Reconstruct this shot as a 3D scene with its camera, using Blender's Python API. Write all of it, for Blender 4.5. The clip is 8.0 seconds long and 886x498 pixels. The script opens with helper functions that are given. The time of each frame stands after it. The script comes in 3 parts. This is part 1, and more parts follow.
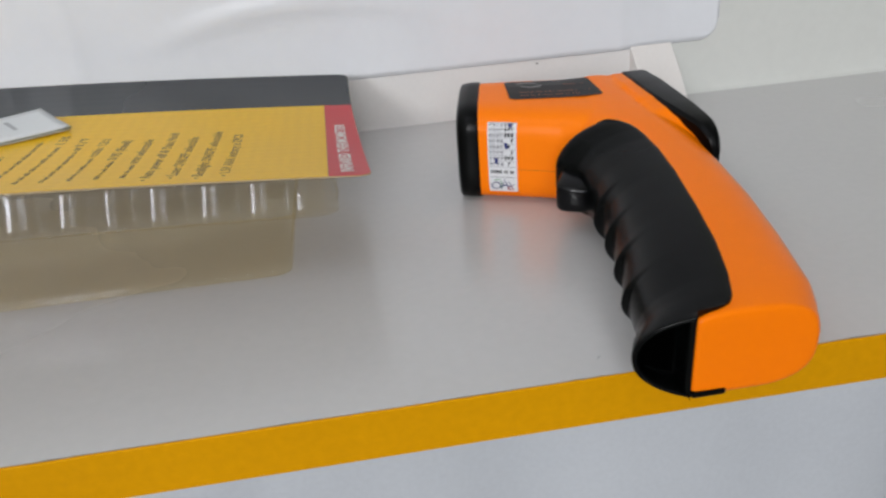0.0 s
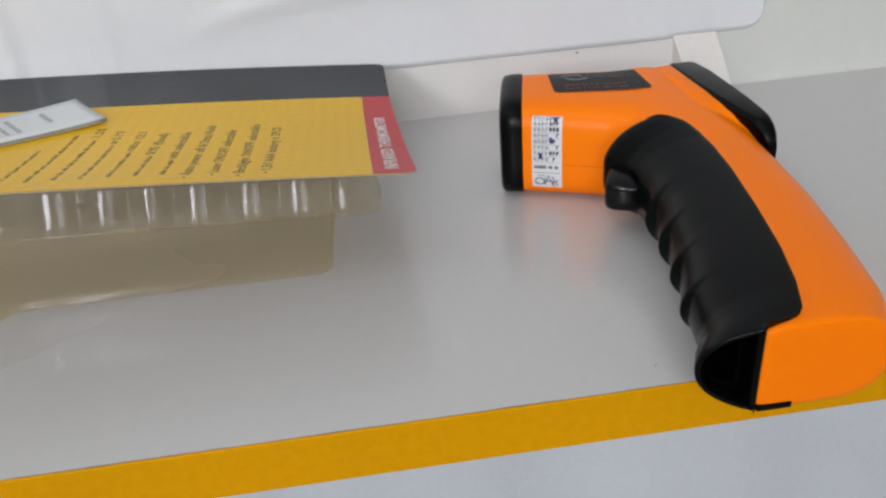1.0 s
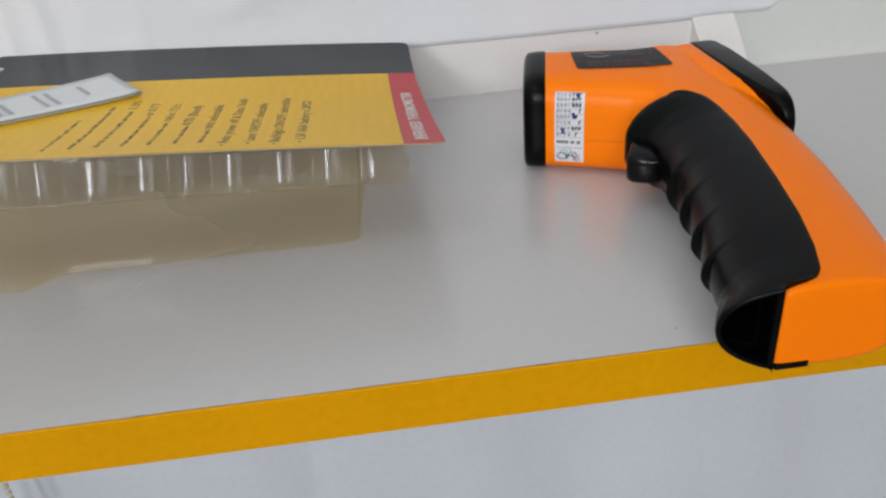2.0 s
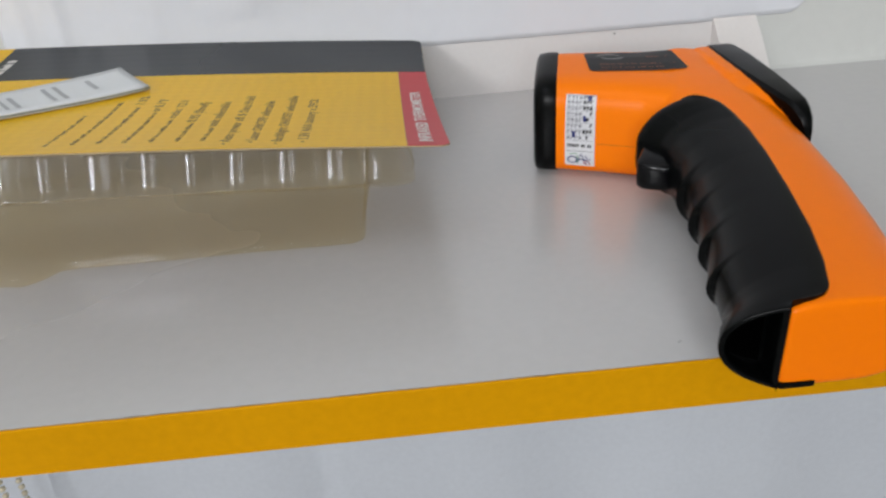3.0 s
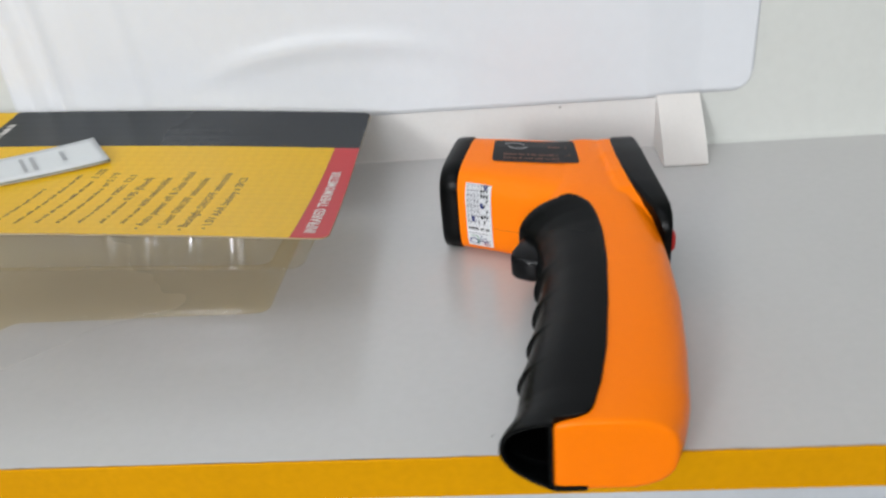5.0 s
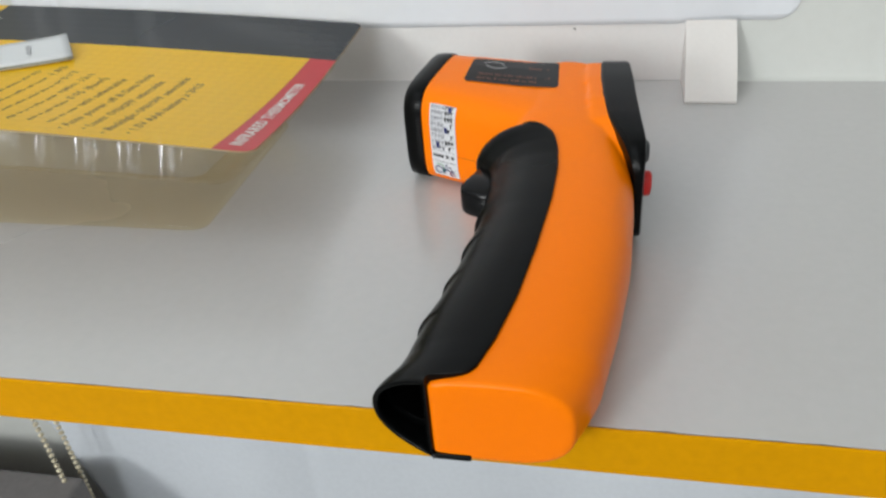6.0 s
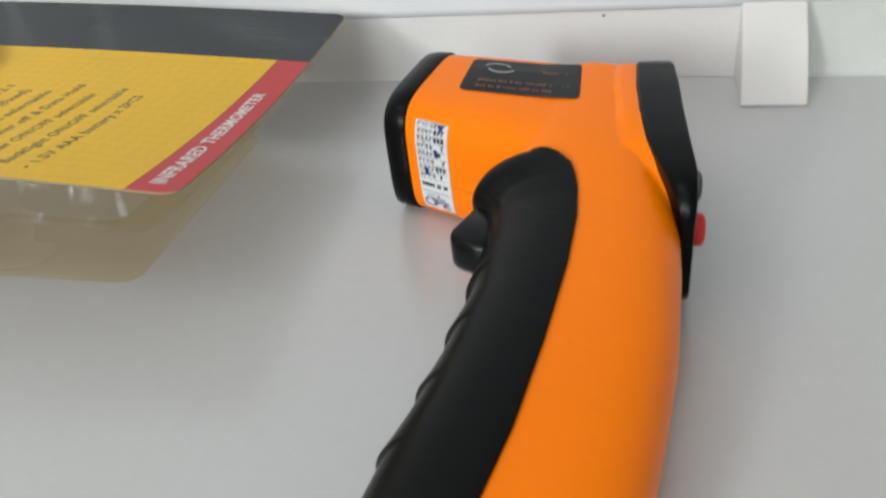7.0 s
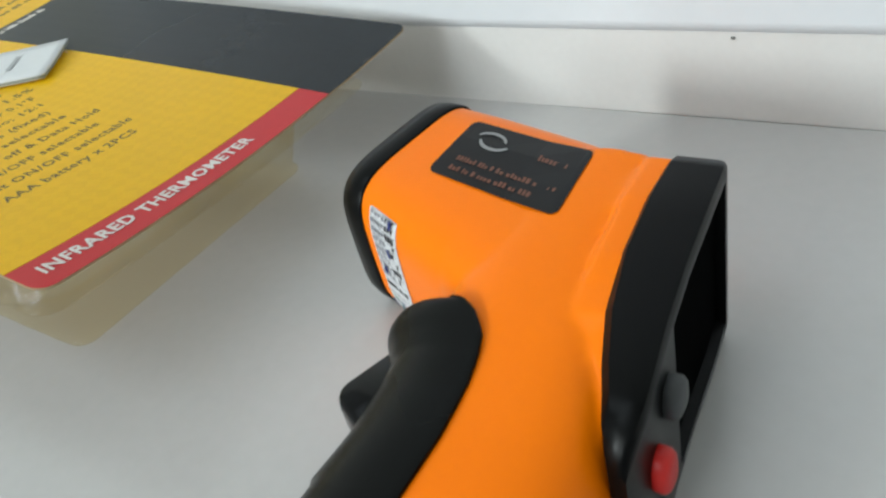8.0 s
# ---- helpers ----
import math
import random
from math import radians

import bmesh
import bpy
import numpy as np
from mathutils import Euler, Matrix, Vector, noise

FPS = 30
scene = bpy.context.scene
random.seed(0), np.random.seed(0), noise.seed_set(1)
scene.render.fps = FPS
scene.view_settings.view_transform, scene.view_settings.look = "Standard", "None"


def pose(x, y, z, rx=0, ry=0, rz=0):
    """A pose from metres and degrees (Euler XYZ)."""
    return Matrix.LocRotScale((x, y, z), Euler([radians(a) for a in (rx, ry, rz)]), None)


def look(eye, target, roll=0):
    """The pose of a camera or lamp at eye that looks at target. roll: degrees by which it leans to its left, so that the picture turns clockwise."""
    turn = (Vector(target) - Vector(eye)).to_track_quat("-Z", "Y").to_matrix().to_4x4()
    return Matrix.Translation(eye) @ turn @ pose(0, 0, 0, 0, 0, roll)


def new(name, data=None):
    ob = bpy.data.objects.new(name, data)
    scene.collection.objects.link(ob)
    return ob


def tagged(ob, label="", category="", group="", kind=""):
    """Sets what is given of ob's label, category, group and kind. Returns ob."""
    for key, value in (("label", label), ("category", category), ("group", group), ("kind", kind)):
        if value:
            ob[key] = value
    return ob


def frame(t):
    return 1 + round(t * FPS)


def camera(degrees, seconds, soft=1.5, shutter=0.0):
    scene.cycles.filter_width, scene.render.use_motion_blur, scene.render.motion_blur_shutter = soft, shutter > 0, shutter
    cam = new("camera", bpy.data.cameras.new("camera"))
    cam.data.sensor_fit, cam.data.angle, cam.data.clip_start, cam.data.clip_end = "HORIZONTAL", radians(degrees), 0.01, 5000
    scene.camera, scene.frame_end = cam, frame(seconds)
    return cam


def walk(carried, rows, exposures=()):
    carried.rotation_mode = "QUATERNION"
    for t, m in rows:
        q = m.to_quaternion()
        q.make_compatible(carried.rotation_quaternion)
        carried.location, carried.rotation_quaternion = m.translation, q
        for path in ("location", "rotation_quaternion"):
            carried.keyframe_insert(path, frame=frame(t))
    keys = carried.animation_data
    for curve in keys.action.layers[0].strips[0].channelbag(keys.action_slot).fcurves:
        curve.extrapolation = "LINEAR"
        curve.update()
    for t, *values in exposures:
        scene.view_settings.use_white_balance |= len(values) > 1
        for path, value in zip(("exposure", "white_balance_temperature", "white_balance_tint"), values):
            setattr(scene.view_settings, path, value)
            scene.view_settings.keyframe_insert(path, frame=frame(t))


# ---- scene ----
cam = camera(59.22, 8.0, soft=2.35, shutter=0.4)
# seconds, eye in metres, yaw, pitch, roll in degrees; the shelf's front top edge is the x axis
PATH = [
    (0.0, -0.0602, -0.1815, 0.1476, -6.39, -27.98, -4.57),
    (0.5, -0.0683, -0.1725, 0.1493, -5.52, -29.00, -4.19),
    (1.0, -0.0692, -0.1700, 0.1499, -4.91, -29.16, -4.82),
    (1.5, -0.0740, -0.1759, 0.1497, -3.80, -29.17, -4.93),
    (1.7, -0.0801, -0.1813, 0.1480, -4.58, -29.54, -4.61),
    (2.8, -0.0663, -0.1785, 0.1491, -1.99, -30.05, -4.72),
    (3.0, -0.0696, -0.1762, 0.1485, -2.17, -30.13, -4.37),
    (3.5, -0.0864, -0.1740, 0.1420, -2.64, -30.23, -5.00),
    (4.0, -0.0969, -0.1780, 0.1519, -1.98, -30.69, -6.15),
    (4.5, -0.0735, -0.1936, 0.1588, -0.98, -29.71, -5.61),
    (4.7, -0.0407, -0.1921, 0.1707, 1.21, -29.85, -6.17),
    (5.0, 0.0143, -0.1884, 0.1867, 5.18, -29.58, -5.37),
    (5.2, 0.0366, -0.1883, 0.1897, 9.76, -29.80, -5.14),
    (6.3, 0.0670, -0.1367, 0.1534, 13.55, -34.34, -5.26),
    (6.5, 0.0575, -0.1272, 0.1517, 11.88, -34.53, -4.68),
    (7.0, 0.0659, -0.0827, 0.1435, 16.61, -34.76, -7.41),
    (7.2, 0.0767, -0.0599, 0.1450, 20.94, -34.73, -8.63),
    (7.5, 0.0973, -0.0313, 0.1465, 30.97, -33.78, -11.90),
    (7.7, 0.1119, -0.0034, 0.1388, 37.06, -34.23, -13.40),
    (8.0, 0.1152, 0.0202, 0.1351, 41.07, -35.59, -15.36),
]
walk(cam, [(t, pose(x, y, z, 90 + pitch, 0, yaw) @ pose(0, 0, 0, 0, 0, roll)) for t, x, y, z, yaw, pitch, roll in PATH],
     exposures=[(0.0, -0.21, 6400, 10), (3.0, -0.23, 6400, 10), (4.5, -0.11, 6350, 10), (4.9, 0.07, 6350, 8), (5.2, -0.02, 6350, 8), (6.5, 0.02, 6450, 5), (7.0, 0.03, 6400, 5), (7.5, 0.08, 6300, 3), (8.0, 0.12, 6200, 0)])

# ---- light ----
world = bpy.data.worlds.new("daylight")
scene.world = world
world.use_nodes = True
wn = world.node_tree.nodes
sky = wn.new("ShaderNodeTexSky")
sky.sky_type, sky.sun_disc = "NISHITA", False
sky.sun_elevation, sky.sun_rotation = radians(35), radians(200)
world.node_tree.links.new(sky.outputs[0], wn["Background"].inputs[0])
wn["Background"].inputs[1].default_value = 0.1


def area_lamp(name, eye, target, sx, sy, watts, colour):
    data = bpy.data.lights.new(name, "AREA")
    data.shape, data.size, data.size_y, data.energy, data.color = "RECTANGLE", sx, sy, watts, colour
    ob = new(name, data)
    ob.matrix_world = look(eye, target)
    return ob


# daylight by two unseen windows behind the camera, placed from the cast shadows
area_lamp("window_daylight", (-0.16, -2.15, 0.78), (-0.06, 0.2, 0.03), 0.52, 0.52, 11, (0.97, 0.985, 1.0))
area_lamp("bright_pane_daylight", (-1.06, -2.15, 0.84), (0.0, 0.2, 0.03), 0.30, 0.46, 24, (0.985, 0.985, 0.985))
# fill lamps, added high up and overhead to soften the shadows
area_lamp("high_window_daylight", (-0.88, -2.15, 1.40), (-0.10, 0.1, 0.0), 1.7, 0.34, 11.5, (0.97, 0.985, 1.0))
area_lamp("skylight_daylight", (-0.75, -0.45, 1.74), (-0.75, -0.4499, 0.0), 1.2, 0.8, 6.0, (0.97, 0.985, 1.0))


# ---- materials ----
def material(name, colour, rough=0.5, metal=0.0, vary=0.06, scale=120.0, bump=0.0, bump_scale=900.0, second=None, spec=0.5):
    """A principled material with stains at one scale, grain at another and fine relief."""
    m = bpy.data.materials.new(name)
    m.use_nodes = True
    n, l = m.node_tree.nodes, m.node_tree.links
    b = n["Principled BSDF"]
    b.inputs["Roughness"].default_value, b.inputs["Metallic"].default_value = rough, metal
    b.inputs["Specular IOR Level"].default_value = spec
    tc = n.new("ShaderNodeTexCoord")
    big, small = n.new("ShaderNodeTexNoise"), n.new("ShaderNodeTexNoise")
    big.inputs["Scale"].default_value, small.inputs["Scale"].default_value = scale * 0.1, scale * 6
    big.inputs["Detail"].default_value = 4
    for t in (big, small):
        l.new(tc.outputs["Object"], t.inputs["Vector"])
    add = n.new("ShaderNodeMath")
    add.operation = "MULTIPLY_ADD"
    l.new(small.outputs["Fac"], add.inputs[0])
    add.inputs[1].default_value = 0.35
    l.new(big.outputs["Fac"], add.inputs[2])
    ramp = n.new("ShaderNodeValToRGB")
    c2 = second or [max(0.0, c * (1 - 2 * vary)) for c in colour]
    ramp.color_ramp.elements[0].position, ramp.color_ramp.elements[1].position = 0.42, 0.92
    ramp.color_ramp.elements[0].color = (*c2, 1)
    ramp.color_ramp.elements[1].color = (*[min(1.0, c * (1 + vary)) for c in colour], 1)
    l.new(add.outputs[0], ramp.inputs[0])
    l.new(ramp.outputs[0], b.inputs["Base Color"])
    rr = n.new("ShaderNodeMapRange")
    rr.inputs["To Min"].default_value, rr.inputs["To Max"].default_value = max(0.02, rough - 0.06), min(1, rough + 0.08)
    l.new(big.outputs["Fac"], rr.inputs["Value"])
    l.new(rr.outputs[0], b.inputs["Roughness"])
    if bump:
        fine = n.new("ShaderNodeTexNoise")
        fine.inputs["Scale"].default_value = bump_scale
        l.new(tc.outputs["Object"], fine.inputs["Vector"])
        bp = n.new("ShaderNodeBump")
        bp.inputs["Strength"].default_value, bp.inputs["Distance"].default_value = bump, 0.0004
        l.new(fine.outputs["Fac"], bp.inputs["Height"])
        l.new(bp.outputs[0], b.inputs["Normal"])
    return m


def weave(mat):
    """Faint printed lattice over a card's colour."""
    n, l = mat.node_tree.nodes, mat.node_tree.links
    b = n["Principled BSDF"]
    source = b.inputs["Base Color"].links[0].from_socket
    tc, turn, ck, mix = n.new("ShaderNodeTexCoord"), n.new("ShaderNodeMapping"), n.new("ShaderNodeTexChecker"), n.new("ShaderNodeMixRGB")
    turn.inputs["Rotation"].default_value = (0, 0, radians(45))
    ck.inputs["Scale"].default_value = 260
    ck.inputs["Color1"].default_value, ck.inputs["Color2"].default_value = (1, 1, 1, 1), (0.970, 0.955, 0.943, 1)
    mix.blend_type = "MULTIPLY"
    mix.inputs[0].default_value = 1.0
    l.new(tc.outputs["Object"], turn.inputs["Vector"])
    l.new(turn.outputs[0], ck.inputs["Vector"])
    l.new(source, mix.inputs[1])
    l.new(ck.outputs["Color"], mix.inputs[2])
    l.new(mix.outputs[0], b.inputs["Base Color"])


def clear_plastic(name, tint):
    """Thin clear sheet: it lets light through and shines by Fresnel."""
    m = bpy.data.materials.new(name)
    m.use_nodes = True
    n, l = m.node_tree.nodes, m.node_tree.links
    n.remove(n["Principled BSDF"])
    tr, gl, mix, fr = n.new("ShaderNodeBsdfTransparent"), n.new("ShaderNodeBsdfGlossy"), n.new("ShaderNodeMixShader"), n.new("ShaderNodeLayerWeight")
    tr.inputs[0].default_value = (*tint, 1)
    gl.inputs["Roughness"].default_value = 0.10
    gl.inputs["Color"].default_value = (0.86, 0.91, 1.0, 1)
    fr.inputs["Blend"].default_value = 0.16
    tc, nz, bp = n.new("ShaderNodeTexCoord"), n.new("ShaderNodeTexNoise"), n.new("ShaderNodeBump")
    nz.inputs["Scale"].default_value = 45
    bp.inputs["Strength"].default_value, bp.inputs["Distance"].default_value = 0.10, 0.002
    l.new(tc.outputs["Object"], nz.inputs["Vector"])
    l.new(nz.outputs["Fac"], bp.inputs["Height"])
    l.new(bp.outputs[0], gl.inputs["Normal"])
    l.new(bp.outputs[0], fr.inputs["Normal"])
    amount = n.new("ShaderNodeMath")
    amount.operation = "MULTIPLY_ADD"
    amount.inputs[1].default_value, amount.inputs[2].default_value = 0.175, 0.009
    l.new(fr.outputs["Facing"], amount.inputs[0])
    l.new(amount.outputs[0], mix.inputs[0])
    haze, veil = n.new("ShaderNodeBsdfTranslucent"), n.new("ShaderNodeMixShader")
    haze.inputs[0].default_value = (0.80, 0.77, 0.70, 1)
    veil.inputs[0].default_value = 0.03
    l.new(tr.outputs[0], veil.inputs[1])
    l.new(haze.outputs[0], veil.inputs[2])
    l.new(veil.outputs[0], mix.inputs[1])
    l.new(gl.outputs[0], mix.inputs[2])
    l.new(mix.outputs[0], n["Material Output"].inputs[0])
    return m


LAMINATE = material("grey_laminate", (0.54, 0.528, 0.52), 0.25, vary=0.03, scale=40, bump=0.05, bump_scale=1500, spec=1.0)
CORE = material("particle_board", (0.26, 0.18, 0.11), 0.85, vary=0.3, scale=600, bump=0.6, bump_scale=1200)
BAND = material("orange_edge_band", (0.67, 0.305, 0.0), 0.42, vary=0.08, scale=50, bump=0.08, spec=0.06)
WALL = material("cream_wall_paint", (0.612, 0.618, 0.588), 0.6, vary=0.03, scale=30, bump=0.12, bump_scale=500)
TRIM = material("cream_ceramic_trim", (0.705, 0.685, 0.672), 0.34, vary=0.03, scale=60, bump=0.04)
WEDGE = material("ivory_plastic", (0.75, 0.715, 0.685), 0.45, vary=0.03, scale=80, bump=0.05)
PAPER = material("white_sheet", (0.725, 0.737, 0.77), 0.24, vary=0.02, scale=25, bump=0.06, bump_scale=300)
CLOTH = material("white_cloth", (0.64, 0.67, 0.72), 0.8, vary=0.05, scale=40, bump=0.3, bump_scale=1800)
ORANGE = material("orange_plastic", (1.0, 0.208, 0.0), 0.30, vary=0.02, scale=60, bump=0.05, bump_scale=2500, spec=0.15)
BLACK = material("black_plastic", (0.0014, 0.0016, 0.0017), 0.28, vary=0.2, scale=90, bump=0.06, bump_scale=2500, spec=0.12)
GLOSS_BLACK = material("glossy_black_plastic", (0.0015, 0.0015, 0.002), 0.18, vary=0.2, scale=90, spec=0.22)
RUBBER = material("black_rubber", (0.0018, 0.0022, 0.0022), 0.24, vary=0.25, scale=90, bump=0.06, bump_scale=3000, spec=0.12)
# matte near-black; on the grip it paints in the shade of the open foot
HOLLOW = material("black_hollow", (0.0006, 0.0006, 0.0006), 0.8, spec=0.01)
GREY_BUTTON = material("grey_rubber", (0.055, 0.058, 0.062), 0.5, vary=0.1, scale=200)
RED_BUTTON = material("red_rubber", (0.62, 0.015, 0.012), 0.45, vary=0.08, scale=200)
LABEL = material("dark_label_film", (0.011, 0.011, 0.012), 0.30, vary=0.15, scale=150, spec=0.14)
PRINT_GREY = material("grey_print", (0.28, 0.28, 0.28), 0.5)
PRINT_PALE = material("pale_grey_print", (0.42, 0.43, 0.44), 0.6)
PRINT_RUST = material("rust_print", (0.15, 0.05, 0.026), 0.5)
SEAM = material("seam_shade", (0.55, 0.12, 0.0), 0.6)
STICKER = material("white_sticker", (0.70, 0.70, 0.72), 0.45, vary=0.03, scale=200)
INK = material("black_ink", (0.025, 0.025, 0.03), 0.6)
INK_SOFT = material("faded_ink", (0.19, 0.19, 0.22), 0.6)
INK_GREY = material("grey_scuff", (0.22, 0.21, 0.20), 0.6)
INK_BLUE = material("blue_ink", (0.02, 0.03, 0.16), 0.5)
INK_GREEN = material("green_ink", (0.10, 0.32, 0.14), 0.5)
INK_RED = material("red_ink", (0.40, 0.05, 0.06), 0.5)
CARD_YELLOW = material("yellow_card_print", (0.80, 0.47, 0.004), 0.34, vary=0.05, scale=70, bump=0.04, spec=0.15)
CARD_DARK = material("charcoal_card_print", (0.022, 0.026, 0.030), 0.26, vary=0.08, scale=60, bump=0.04, spec=0.1)
CARD_RED = material("red_card_print", (0.52, 0.028, 0.035), 0.34, vary=0.05, scale=90, spec=0.2)
CARD_BACK = material("grey_card_board", (0.46, 0.34, 0.19), 0.85, vary=0.1, scale=200)
weave(CARD_YELLOW)
PRINT_WHITE = material("white_print", (0.74, 0.70, 0.66), 0.4)
PRINT_BROWN = material("dark_brown_print", (0.12, 0.08, 0.02), 0.5)
LEAFLET = material("white_leaflet_paper", (0.69, 0.705, 0.71), 0.6, vary=0.03, scale=100, bump=0.1)
LEAFLET_EDGE = material("grey_leaflet_edge", (0.30, 0.32, 0.30), 0.8, vary=0.1, scale=500)
CLEAR = clear_plastic("clear_blister", (0.992, 0.968, 0.90))
# same plastic; extra tan tint holds the card's shade and brown bounce
SHADED_CLEAR = clear_plastic("clear_shaded_blister", (0.99, 0.945, 0.825))
BEADS = material("brass_beads", (0.74, 0.66, 0.48), 0.35, metal=0.35)
DARK_BOX = material("dark_grey_board", (0.21, 0.195, 0.19), 0.7, vary=0.15, scale=30)
BROWN_BOX = material("brown_board", (0.25, 0.19, 0.14), 0.8, vary=0.1, scale=60)
# unseen floor and room walls; greys set by how much light they bounce
FLOOR = material("grey_floor_tile", (0.36, 0.35, 0.335), 0.4, vary=0.08, scale=8)
ROOM = material("grey_room_paint", (0.58, 0.58, 0.57), 0.7, vary=0.03, scale=10, bump=0.1)


# ---- mesh helpers ----
def part(name, bm, mat, parent=None, label="", smooth=False, bevel=0.0):
    me = bpy.data.meshes.new(name)
    bmesh.ops.recalc_face_normals(bm, faces=bm.faces)
    bm.to_mesh(me)
    bm.free()
    for m in mat if isinstance(mat, (list, tuple)) else [mat]:
        me.materials.append(m)
    if smooth:
        me.polygons.foreach_set("use_smooth", [True] * len(me.polygons))
    ob = new(name, me)
    if parent:
        ob.parent = parent
    if label:
        tagged(ob, label)
    if bevel:
        bv = ob.modifiers.new("bevel", "BEVEL")
        bv.width, bv.segments, bv.limit_method, bv.angle_limit = bevel, 3, "ANGLE", radians(35)
        ob.modifiers.new("normals", "WEIGHTED_NORMAL")
    return ob


def thing(name, at, label, category, group=""):
    ob = new(name)
    ob.empty_display_size = 0.01
    ob.matrix_world = at
    return tagged(ob, label, category, group)


def box(x0, x1, y0, y1, z0, z1, bm=None):
    bm = bm or bmesh.new()
    v = [bm.verts.new(p) for p in ((x0, y0, z0), (x1, y0, z0), (x1, y1, z0), (x0, y1, z0), (x0, y0, z1), (x1, y0, z1), (x1, y1, z1), (x0, y1, z1))]
    for q in ((0, 3, 2, 1), (4, 5, 6, 7), (0, 1, 5, 4), (1, 2, 6, 5), (2, 3, 7, 6), (3, 0, 4, 7)):
        bm.faces.new([v[i] for i in q])
    return bm


def prism(points, z0, z1, bm=None):
    """A plan polygon pulled up from z0 to z1."""
    bm = bm or bmesh.new()
    lo, hi = [bm.verts.new((x, y, z0)) for x, y in points], [bm.verts.new((x, y, z1)) for x, y in points]
    bm.faces.new(lo[::-1])
    bm.faces.new(hi)
    for i in range(len(lo)):
        j = (i + 1) % len(lo)
        bm.faces.new((lo[i], lo[j], hi[j], hi[i]))
    return bm


def loft(rings, bm=None, caps=True, closed=True):
    bm = bm or bmesh.new()
    vs = [[bm.verts.new(p) for p in r] for r in rings]
    n = len(rings[0])
    for a, b in zip(vs, vs[1:]):
        for i in range(n if closed else n - 1):
            j = (i + 1) % n
            bm.faces.new((a[i], a[j], b[j], b[i]))
    if caps:
        bm.faces.new(vs[0][::-1])
        bm.faces.new(vs[-1])
    return bm


def grid(nx, ny, f):
    bm = bmesh.new()
    vs = [[bm.verts.new(f(i / nx, j / ny)) for j in range(ny + 1)] for i in range(nx + 1)]
    for i in range(nx):
        for j in range(ny):
            bm.faces.new((vs[i][j], vs[i + 1][j], vs[i + 1][j + 1], vs[i][j + 1]))
    return bm


def lerp(table, t):
    """Row of values at t between the rows of a table whose first column is t (either order)."""
    rows = sorted(table)
    cols = np.array(rows)
    return [float(np.interp(t, cols[:, 0], cols[:, k])) for k in range(1, cols.shape[1])]


def super_ring(n, count=40):
    """Unit superellipse of exponent n."""
    out = []
    for i in range(count):
        a = 2 * math.pi * i / count
        c, s = math.cos(a), math.sin(a)
        out.append((math.copysign(abs(c) ** (2 / n), c), math.copysign(abs(s) ** (2 / n), s)))
    return out


def rounded(x0, x1, y0, y1, r, k=5):
    pts = []
    for cx, cy, a0 in ((x1 - r, y1 - r, 0), (x0 + r, y1 - r, 90), (x0 + r, y0 + r, 180), (x1 - r, y0 + r, 270)):
        for i in range(k + 1):
            a = radians(a0 + 90 * i / k)
            pts.append((cx + r * math.cos(a), cy + r * math.sin(a)))
    return pts


MM = 0.001


# ---- structure ----
def structure(ob, label, category):
    return tagged(ob, label, category, kind="structure")


def build_room():
    """Wall behind the shelf, and an unseen plain room that closes the place around the camera."""
    structure(part("wall_north", box(-1.8, 1.6, 0.2548, 0.38, -0.9, 1.7), WALL), "cream painted plaster wall behind the shelf", "wall")
    structure(part("floor", box(-1.8, 1.6, -2.2, 0.268, -1.0, -0.9), FLOOR), "grey tiled floor of the room", "floor")
    # ceiling left open for the added overhead fill
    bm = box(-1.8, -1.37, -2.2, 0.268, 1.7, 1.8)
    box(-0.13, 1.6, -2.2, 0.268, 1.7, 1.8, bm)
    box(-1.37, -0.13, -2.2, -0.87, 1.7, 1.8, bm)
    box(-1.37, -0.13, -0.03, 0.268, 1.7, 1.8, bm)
    structure(part("ceiling", bm, ROOM), "unseen pale grey ceiling with an opening added for a fill lamp", "ceiling")
    structure(part("wall_west", box(-1.9, -1.8, -2.2, 0.38, -1.0, 1.8), ROOM), "unseen pale grey side wall that closes the room", "wall")
    structure(part("wall_east", box(1.6, 1.7, -2.2, 0.38, -1.0, 1.8), ROOM), "unseen pale grey side wall that closes the room", "wall")
    # two low windows; the high opening is added for a fill lamp
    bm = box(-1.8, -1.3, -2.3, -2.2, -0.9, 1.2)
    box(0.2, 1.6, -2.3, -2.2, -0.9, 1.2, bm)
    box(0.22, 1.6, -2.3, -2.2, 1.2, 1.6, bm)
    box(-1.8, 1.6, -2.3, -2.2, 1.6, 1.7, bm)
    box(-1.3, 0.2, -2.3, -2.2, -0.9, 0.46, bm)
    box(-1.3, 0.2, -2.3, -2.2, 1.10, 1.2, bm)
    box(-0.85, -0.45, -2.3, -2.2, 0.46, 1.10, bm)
    structure(part("wall_south", bm, ROOM), "unseen pale grey wall with two windows and an added fill opening", "wall")


